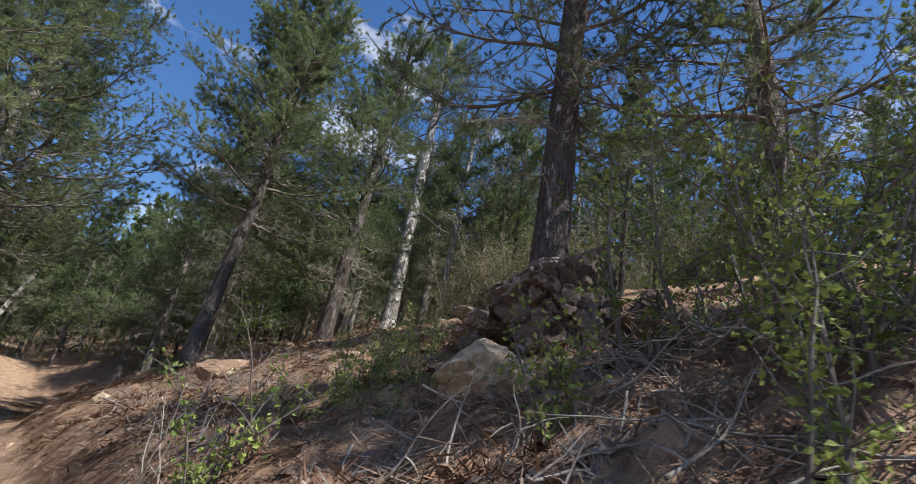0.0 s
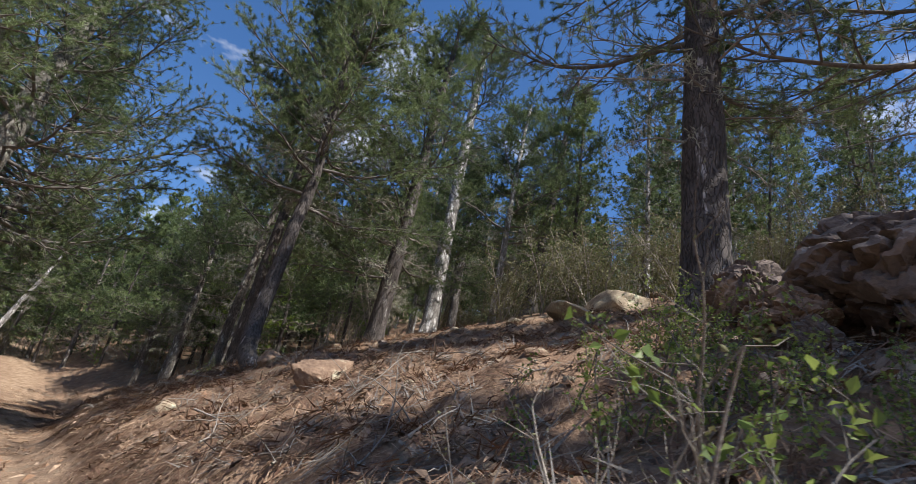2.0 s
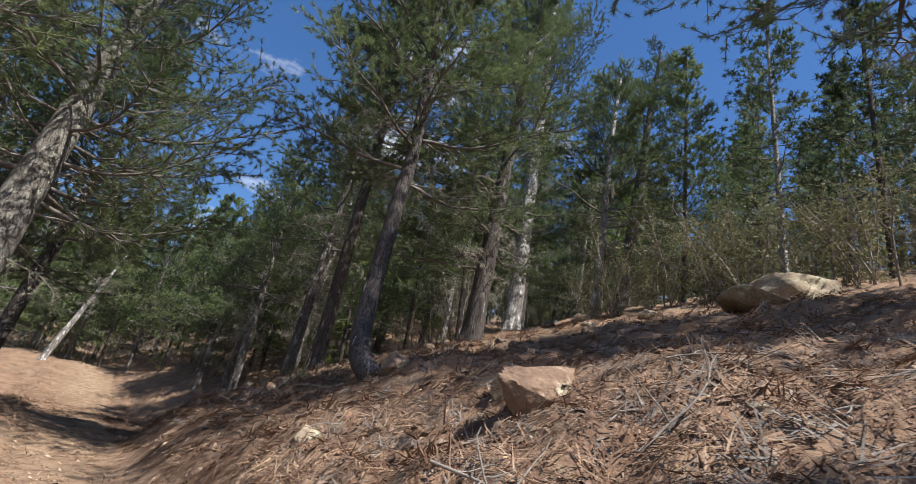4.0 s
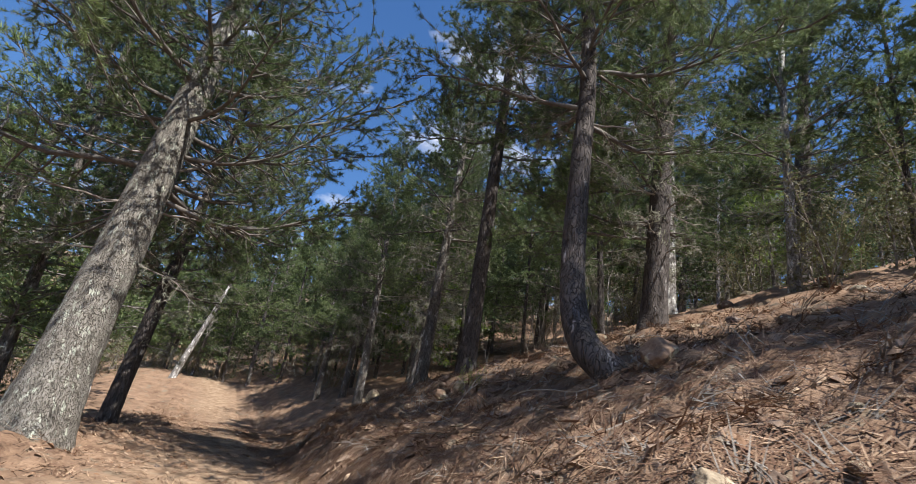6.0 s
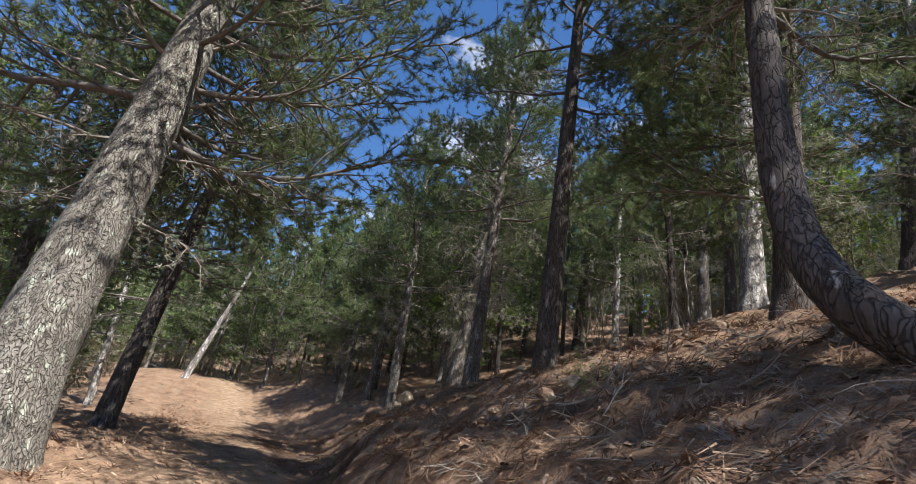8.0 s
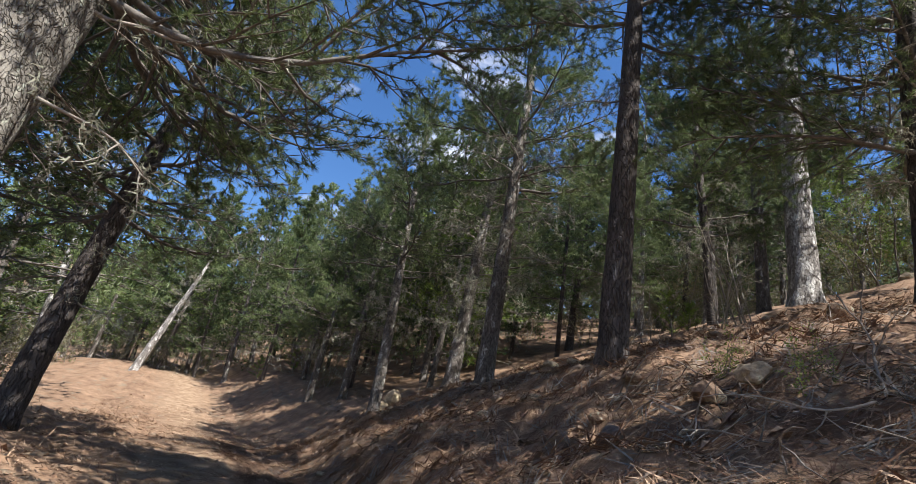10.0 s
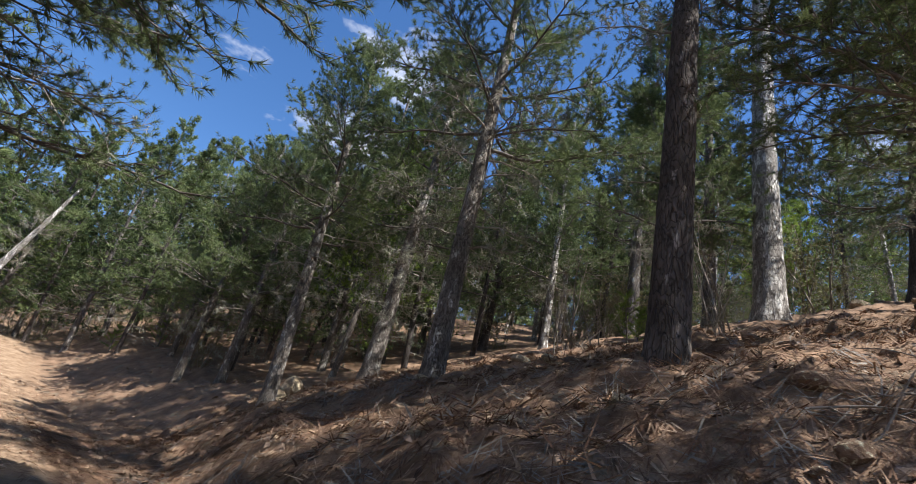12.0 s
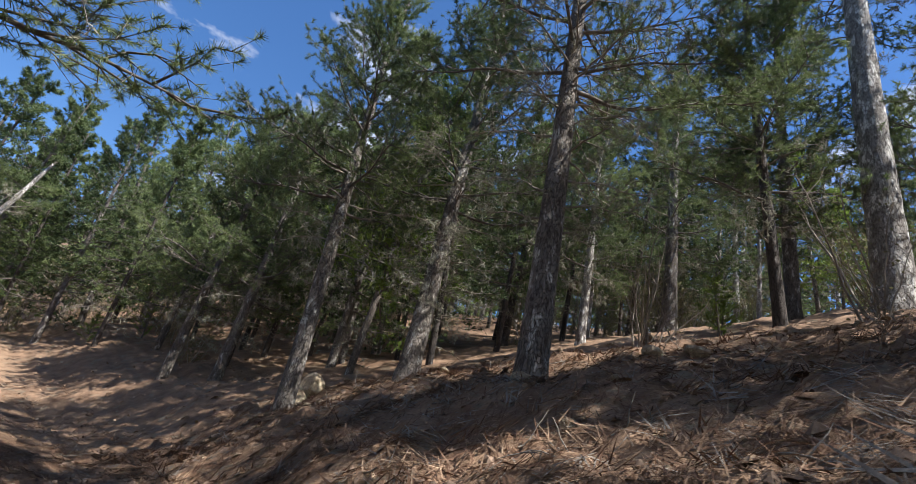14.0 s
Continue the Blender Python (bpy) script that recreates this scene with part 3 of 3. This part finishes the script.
G1 = "leafy green shrub with small round leaves on the bank"
shrub("tall leafy bush with green and yellowing leaves beside the trail", STEM_FINE, 2.1, 0.45, 16, 0.55, 1.3, 1)
shrub("tall leafy bush with green and yellowing leaves beside the trail", STEM_FINE, 2.9, 0.7, 18, 0.7, 1.7, 2)
shrub("low green sprig with bright leaves beside the boulder", STEM_GREEN, 1.75, 1.4, 4, 0.1, 0.9, 3)
shrub("thin green sprig on a bare stalk at the bank's edge", STEM_GREEN, 0.74, 2.5, 3, 0.08, 0.9, 4)
shrub("bare brown twiggy shrub at the bank's edge", STEM_BARE, 0.72, 2.75, 6, 0.28, 0.5, 5)
shrub(G1, STEM_GREEN, 1.75, 3.1, 20, 0.5, 0.6, 6)
shrub(G1, STEM_GREEN, 1.62, 2.55, 12, 0.4, 0.45, 7)
shrub(G1, STEM_GREEN, 2.4, 3.5, 16, 0.5, 0.55, 8)
shrub("small green tuft of leaves beside a fallen stick", STEM_GREEN, 2.4, 12.8, 5, 0.15, 0.42, 9)
shrub("small green tuft of leaves on the needle bank", STEM_GREEN, 2.7, 13.6, 5, 0.2, 0.4, 10)
shrub("pale bare twiggy bush in the sunlit clearing", STEM_BARE, 8.3, 20.2, 12, 0.6, 1.5, 11)
shrub("thin pale bare saplings beside the white pine", STEM_BARE, 8.2, 16.9, 4, 0.25, 1.9, 12)
shrub("thin pale bare saplings beside the white pine", STEM_BARE, 7.2, 16.6, 4, 0.3, 1.3, 13)
DULL = "grey-green twiggy undergrowth bush with small dry leaves"
dull_one = shrub(DULL, STEM_DULL, 9.0, 7.0, 8, 0.6, 1.2, 14, group="undergrowth bushes")
ur = random.Random(77)


def undergrowth(count, x0, x1, y0, y1, lo, hi):
    for _ in range(count):
        x, y = ur.uniform(x0, x1), ur.uniform(y0, y1)
        if open_trail(x, y) or (y < 17 and abs(x * 17.0 - y * 10.25) < 24):
            continue
        copy_thing(dull_one, pose(x, y, ground_z(x, y) - 0.05, 0, 0, ur.uniform(0, 360)) @ Matrix.Scale(ur.uniform(lo, hi), 4))


undergrowth(22, 7.5, 18, 4.5, 14, 0.6, 1.2)
undergrowth(26, 13, 30, 14, 36, 0.8, 1.5)
undergrowth(16, 5, 16, 34, 46, 0.8, 1.4)
undergrowth(20, -16, -4.8, 14, 44, 0.8, 1.4)
undergrowth(16, -10, 8, 43, 56, 0.8, 1.3)


def sapling(label, x, y, height, seed):
    """A small pine: a thin trunk with whorls of bright needles."""
    r = random.Random(seed)
    ob = thing("pine_sapling", label, "sapling", (x, y, ground_z(x, y)))
    wood, nd = ([], []), ([], [])
    main, _ = wander(Vector((0, 0, -0.05)), Vector((0, 0, 1)), height, 6, r, 0.08)
    tube(*wood, main, [0.02 * height * (1 - 0.8 * i / 6) for i in range(7)], 6)
    part("trunk", mesh_from("trunk", *wood, True), BRANCH, ob)
    for k in range(16):
        f = 0.15 + 0.85 * k / 16
        p = main[min(int(f * 6), 5)]
        az = k * 2.4
        w, n = ([], []), ([], [])
        tw, td = wander(p, Vector((math.cos(az), math.sin(az), 0.35)).normalized(), height * (0.5 - 0.38 * f), 4, r, 0.15, 0.08)
        tube(*w, tw, [0.008, 0.007, 0.005, 0.004, 0.002], 4)
        for q in tw[1:]:
            tuft(*n, q, td, r, 34, 0.12, 0.008, 0.8, 0.14)
        limb = part("limb", mesh_from("limb", *w, True), BRANCH, ob)
        tagged(part("needles", mesh_from("needles", *n), NEEDLE_YOUNG, limb), kind="stuff")


sapling("small bright green pine sapling at the clearing's edge", 9.0, 19.3, 1.3, 1)
sapling("small bright green pine sapling at the clearing's edge", 9.9, 19.6, 0.9, 2)
sapling("low green pine sapling at the foot of the earth mound", 2.9, 39.2, 1.3, 3)
sapling("low green pine sapling at the foot of the earth mound", 4.4, 38.5, 1.7, 4)


# ---- rocks ----
def rock_mesh(seed, sx, sy, sz, sub=3, cuts=7, rough=0.10):
    """A broken stone: a ball cut flat by several planes, then roughened."""
    r = random.Random(seed)
    bm = bmesh.new()
    bmesh.ops.create_icosphere(bm, subdivisions=sub, radius=1)
    planes = [(rand_unit(r), r.uniform(0.5, 0.82)) for _ in range(cuts)]
    for v in bm.verts:
        for n, d in planes:
            e = v.co.dot(n) - d
            if e > 0:
                v.co -= n * e * 0.93
        q = v.co * 1.7 + Vector((seed * 3.1, 0, 0))
        v.co *= 1 + rough * (noise.noise(q) + 0.5 * noise.noise(q * 2.6) + 0.25 * noise.noise(q * 6))
        v.co = Vector((v.co.x * sx, v.co.y * sy, v.co.z * sz))
    me = bpy.data.meshes.new("rock")
    bm.to_mesh(me)
    bm.free()
    if sub > 2:
        me.shade_smooth()
        me.set_sharp_from_angle(angle=radians(38))
    return me


def crag_mesh(seed, sx, sy, sz):
    """A jagged outcrop: slanting layers broken into ledges, with deep cracks."""
    r = random.Random(seed)
    bm = bmesh.new()
    bmesh.ops.create_icosphere(bm, subdivisions=6, radius=1)
    planes = [(rand_unit(r), r.uniform(0.45, 0.85)) for _ in range(13)]
    dip = Vector((0.35, -0.25, 0.9)).normalized()
    for v in bm.verts:
        for n, d in planes:
            e = v.co.dot(n) - d
            if e > 0:
                v.co -= n * e * 0.9
        q = v.co * 1.5 + Vector((seed * 2.3, 0, 0))
        layer = v.co.dot(dip) * 5.5 + noise.noise(q * 1.6) * 1.3
        step = layer - math.floor(layer)
        ledge = (0.13 * (math.floor(layer * 0.99) * 0.618 % 1.0) - 0.10 * math.exp(-((step - 0.5) * 2.2) ** 6 * 0.2) * (step > 0.86))
        crack = abs(noise.noise(q * 2.1 + Vector((4, 1, 7))))
        v.co *= 1 + 0.2 * noise.noise(q) + ledge - 0.16 * max(0, 0.13 - crack) / 0.13 + 0.05 * noise.noise(q * 5) + 0.025 * noise.noise(q * 14)
        v.co = Vector((v.co.x * sx, v.co.y * sy, v.co.z * sz))
    me = bpy.data.meshes.new("crag")
    bm.to_mesh(me)
    bm.free()
    me.shade_smooth()
    me.set_sharp_from_angle(angle=radians(30))
    return me


def outcrop(label, x, y, lift, size, turn, seed, blocks):
    """A crag with loose blocks broken off it."""
    ob = thing("rock_outcrop", label, "rock", (x, y, ground_z(x, y)))
    crag = part("crag", crag_mesh(seed, *size), ROCK_DARK, ob)
    crag.matrix_basis = pose(0, 0, lift, 0, 0, turn)
    for i, (dx, dy, up, w) in enumerate(blocks):
        b = part("block", crag_mesh(seed + 5 + i, w, w * 0.75, w * 0.65), ROCK_DARK if i % 2 else ROCK_RED, ob)
        b.matrix_basis = pose(dx, dy, ground_z(x + dx, y + dy) - ground_z(x, y) + up, 12 * i, -9 * i, 70 * i)


def boulder(name, label, x, y, lift, size, turn, mat, seed, sub=5, cuts=8, tilt=0, rough=0.1):
    ob = part(name, rock_mesh(seed, *size, sub, cuts, rough), mat)
    ob.matrix_basis = pose(x, y, ground_z(x, y) + lift, tilt, 0, turn)
    return tagged(ob, label, "rock")


boulder("boulder", "pale lichen-covered sandstone boulder on the bank", 2.04, 2.32, -0.13, (0.46, 0.36, 0.28), 60, ROCK, 3, rough=0.2, cuts=12)
outcrop("large dark jagged rock outcrop behind the pale boulder", 3.1, 2.55, 0.14, (0.72, 0.55, 0.66), 30, 8,
        ((-0.42, 0.5, 0.05, 0.3), (-0.6, 0.3, 0.03, 0.2), (0.25, -0.6, 0.03, 0.22), (0.55, -0.45, 0.05, 0.28)))
outcrop("dark broken rock ledge at the pine's foot", 3.75, 3.55, 0.05, (0.5, 0.5, 0.4), 80, 9, ((-0.55, 0.25, 0.02, 0.2), (0.1, 0.6, 0.02, 0.24)))
boulder("boulder", "angular red-brown boulder with a shaded flat face", 2.0, 6.8, 0.03, (0.37, 0.29, 0.27), -20, ROCK_RED, 12, tilt=5, rough=0.16, cuts=13)
boulder("boulder", "orange-stained rock against the curved pine's roots", 2.42, 9.72, 0.04, (0.24, 0.15, 0.15), 20, ROCK_RED, 14, 4)
boulder("boulder", "round pale stone beside the red boulder", 2.02, 7.25, 0.05, (0.10, 0.09, 0.11), 0, ROCK, 15, 3)
boulder("boulder", "pale flat slab on the upper slope", 6.6, 7.6, 0.05, (0.7, 0.45, 0.25), 20, ROCK, 16, 4)
boulder("boulder", "pale broken ledge on the upper slope", 8.2, 7.9, 0.15, (0.9, 0.5, 0.4), 70, ROCK, 17, 4)
boulder("boulder", "rounded tan boulder behind the slim pine", 4.55, 24.6, 0.1, (0.36, 0.28, 0.3), 45, ROCK, 18, 4)
boulder("boulder", "rounded tan boulder behind the slim pine", 4.25, 24.4, 0.06, (0.22, 0.2, 0.24), 10, ROCK, 19, 4)
boulder("boulder", "white flat stone in the sun", 4.9, 18.4, 0.04, (0.24, 0.14, 0.08), 10, ROCK, 20, 4)
boulder("boulder", "rust-red stone half buried in needles", 2.1, 13.25, 0.05, (0.13, 0.10, 0.09), 30, ROCK_RED, 21, 4, 12, rough=0.18)
boulder("boulder", "grey-green lichened stone half buried in needles", 2.3, 13.1, 0.05, (0.12, 0.10, 0.09), 70, ROCK, 22, 4, 12, rough=0.18)
boulder("boulder", "brown stone half buried in needles", 1.85, 13.75, 0.03, (0.12, 0.10, 0.09), 70, ROCK_DARK, 23, 4)
boulder("boulder", "grey stone at the edge of the bank", 0.98, 8.1, 0.0, (0.12, 0.09, 0.09), 20, ROCK, 24, 4)
boulder("boulder", "flat grey stone sunk in the bank", 1.4, 7.35, 0.0, (0.18, 0.10, 0.06), 60, ROCK_DARK, 25, 4)
STONES = [rock_mesh(60 + i, 1, 0.75, 0.55, 2, 6, 0.16) for i in range(9)]
STONE_LABELS = ("small pale stone lying among the fallen needles", "small red-brown stone lying among the fallen needles", "small dark stone lying among the fallen needles")
for i, me in enumerate(STONES):
    me.materials.append((ROCK, ROCK_RED, ROCK_DARK)[i % 3])
sr = random.Random(12)


def stones(count, x0, x1, y0, y1, lo, hi):
    for _ in range(count):
        x, y, k = sr.uniform(x0, x1), sr.uniform(y0, y1), sr.choice((0, 1, 2, 3, 4, 6, 7))
        size = lo * (hi / lo) ** (sr.random() ** 1.8)
        ob = tagged(new("stone", STONES[k]), STONE_LABELS[k % 3], "stone", "stones on the forest floor")
        ob.matrix_basis = pose(x, y, ground_z(x, y) + size * 0.12, sr.uniform(-15, 15), sr.uniform(-15, 15), sr.uniform(0, 360)) @ Matrix.Scale(size, 4)


stones(110, 1.1, 6, 4, 16, 0.025, 0.14)
stones(30, 0.8, 3.5, 0, 6, 0.025, 0.09)
stones(70, 3, 11, 14, 25, 0.04, 0.2)
stones(20, 5, 14, 6, 16, 0.06, 0.3)
stones(50, -2.2, 3, 14, 42, 0.02, 0.10)


# ---- fallen branches, sticks and needle litter ----
def stick_mesh(seed, length, twigs):
    r = random.Random(seed)
    w = ([], [])
    main, _ = wander(Vector((-length / 2, 0, 0)), Vector((1, 0, 0)), length, 8, r, 0.3)
    for p in main:
        p.z = p.z * 0.4
    tube(*w, main, [0.0085 * length ** 0.6 * (1 - 0.75 * i / 8) for i in range(9)], 5)
    for k in range(twigs):
        tw, _ = wander(main[1 + k % 7], (Vector((0.7, 0, 0.1)) + rand_unit(r) * 0.9).normalized(), length * r.uniform(0.15, 0.4), 4, r, 0.3)
        tube(*w, tw, [0.0055, 0.0045, 0.0035, 0.003, 0.0015], 3)
    me = mesh_from("fallen_branch", *w, True)
    me.materials.append(DEADWOOD)
    return me


STICKS = [stick_mesh(400 + i, ln, tw) for i, (ln, tw) in enumerate(((0.35, 1), (0.5, 2), (0.7, 4), (0.9, 6), (1.2, 8), (0.6, 6), (0.8, 12)))]


def sticks(count, x0, x1, y0, y1, kinds, lift=0.015, tip=8):
    for _ in range(count):
        x, y, k = sr.uniform(x0, x1), sr.uniform(y0, y1), sr.choice(kinds)
        ob = tagged(new("fallen_branch", STICKS[k]), "dry grey fallen branch lying on the needle litter", "branch", "fallen branches")
        gx = math.degrees(math.atan2(ground_z(x + 0.15, y) - ground_z(x - 0.15, y), 0.3))
        gy = math.degrees(math.atan2(ground_z(x, y + 0.15) - ground_z(x, y - 0.15), 0.3))
        ob.matrix_basis = pose(x, y, ground_z(x, y) + lift, gy, -gx, 0) @ pose(0, 0, 0, sr.uniform(-180, 180), sr.uniform(-tip, tip), sr.uniform(0, 360))


sticks(60, 1.2, 2.8, 0.1, 1.7, (0, 1, 2, 5, 5, 6, 6), 0.04, 14)
sticks(40, 0.9, 3.5, 1.5, 6, (0, 1, 2, 3), 0.02)
sticks(60, 0.9, 5, 6, 14, (0, 1, 2, 5), 0.02)
sticks(26, 1.6, 3.0, 11.5, 14, (0, 1, 2, 3, 5), 0.03, 15)
sticks(70, 1.6, 9, 15, 25, (0, 0, 1, 2, 5), 0.015, 4)
up_stick = tagged(new("fallen_branch", STICKS[3]), "pale stick propped up out of the needle litter", "branch", "fallen branches")
up_stick.matrix_basis = pose(2.35, 12.6, ground_z(2.35, 12.6) + 0.2, 0, -38, 40)


def litter(name, label, count, x0, x1, y0, y1, length, width, mat, seed, power=1.0, clump=6):
    """Loose fallen needles in small sheaves, too many to count."""
    r = np.random.RandomState(seed)
    n = count // clump
    cx, cy = x0 + (x1 - x0) * r.rand(n) ** power, y0 + (y1 - y0) * r.rand(n)
    verts, faces = [], []
    for x, y in zip(cx, cy):
        a0, z = r.rand() * 6.28, ground_z(x, y)
        sx, sy = (ground_z(x + 0.1, y) - z) / 0.1, (ground_z(x, y + 0.1) - z) / 0.1
        for _ in range(clump):
            a = a0 + r.randn() * 0.55
            px, py = r.randn() * 0.05, r.randn() * 0.05
            ln, dx, dy = length * (0.6 + 0.7 * r.rand()), math.cos(a), math.sin(a)
            w, k = width * (0.6 + 0.8 * r.rand()), len(verts)
            za, zb = 0.003 + 0.02 * r.rand(), 0.006 + 0.035 * r.rand()
            for u, v, zz in ((px - dy * w, py + dx * w, za), (px + dy * w, py - dx * w, za), (px + dx * ln, py + dy * ln, zb)):
                verts.append((x + u, y + v, z + sx * u + sy * v + zz))
            faces.append((k, k + 1, k + 2))
    ob = part(name, mesh_from(name, verts, faces), mat)
    tagged(ob, label, "needle litter", kind="stuff")


litter("needle_litter", "orange-brown fallen pine needles strewn over the bank", 165000, 0.45, 7.0, -0.5, 25, 0.12, 0.0044, STRAW, 1, 1.5)
litter("needle_litter", "orange-brown fallen pine needles strewn over the trail", 48000, -2.6, 2.6, 5, 34, 0.13, 0.005, STRAW, 2)
litter("dry_grass", "pale dry grass tufts and needles on the slope", 16000, 0.7, 6.0, 1, 24, 0.2, 0.005, DEADWOOD, 3, 1.3, 9)


def chips(name, label, count, x0, x1, y0, y1, lo, hi, mat, seed, power=1.0):
    """Bark chips, cones and clods too small and many to count: little uneven lumps."""
    r = np.random.RandomState(seed)
    verts, faces = [], []
    for x, y in zip(x0 + (x1 - x0) * r.rand(count) ** power, y0 + (y1 - y0) * r.rand(count)):
        size, a, k = lo * (hi / lo) ** (r.rand() ** 1.6), r.rand() * 6.28, len(verts)
        z = ground_z(x, y)
        sx, sy = (ground_z(x + 0.05, y) - z) / 0.05, (ground_z(x, y + 0.05) - z) / 0.05
        long = 1 + 0.9 * r.rand()
        for i in range(5):
            b = a + i * 1.2566 + r.randn() * 0.2
            u, v = math.cos(b - a) * size * long, math.sin(b - a) * size
            u, v = u * math.cos(a) - v * math.sin(a), u * math.sin(a) + v * math.cos(a)
            verts.append((x + u, y + v, z + sx * u + sy * v - 0.004 + 0.3 * size * r.rand()))
        verts.append((x + size * 0.3 * r.randn(), y + size * 0.3 * r.randn(), z + size * (0.5 + 0.6 * r.rand())))
        faces.extend((k + i, k + (i + 1) % 5, k + 5) for i in range(5))
    tagged(part(name, mesh_from(name, verts, faces), mat), label, "forest litter", kind="stuff")


chips("bark_chips", "dark bark chips and fallen cones strewn over the bank", 9000, 0.5, 7.5, -0.3, 24, 0.010, 0.045, CHIP, 4, 1.4)
chips("clods", "pale orange earth clods and pebbles scattered over the bank and trail", 9000, -2.2, 6.5, 1, 36, 0.008, 0.04, CLOD, 5)
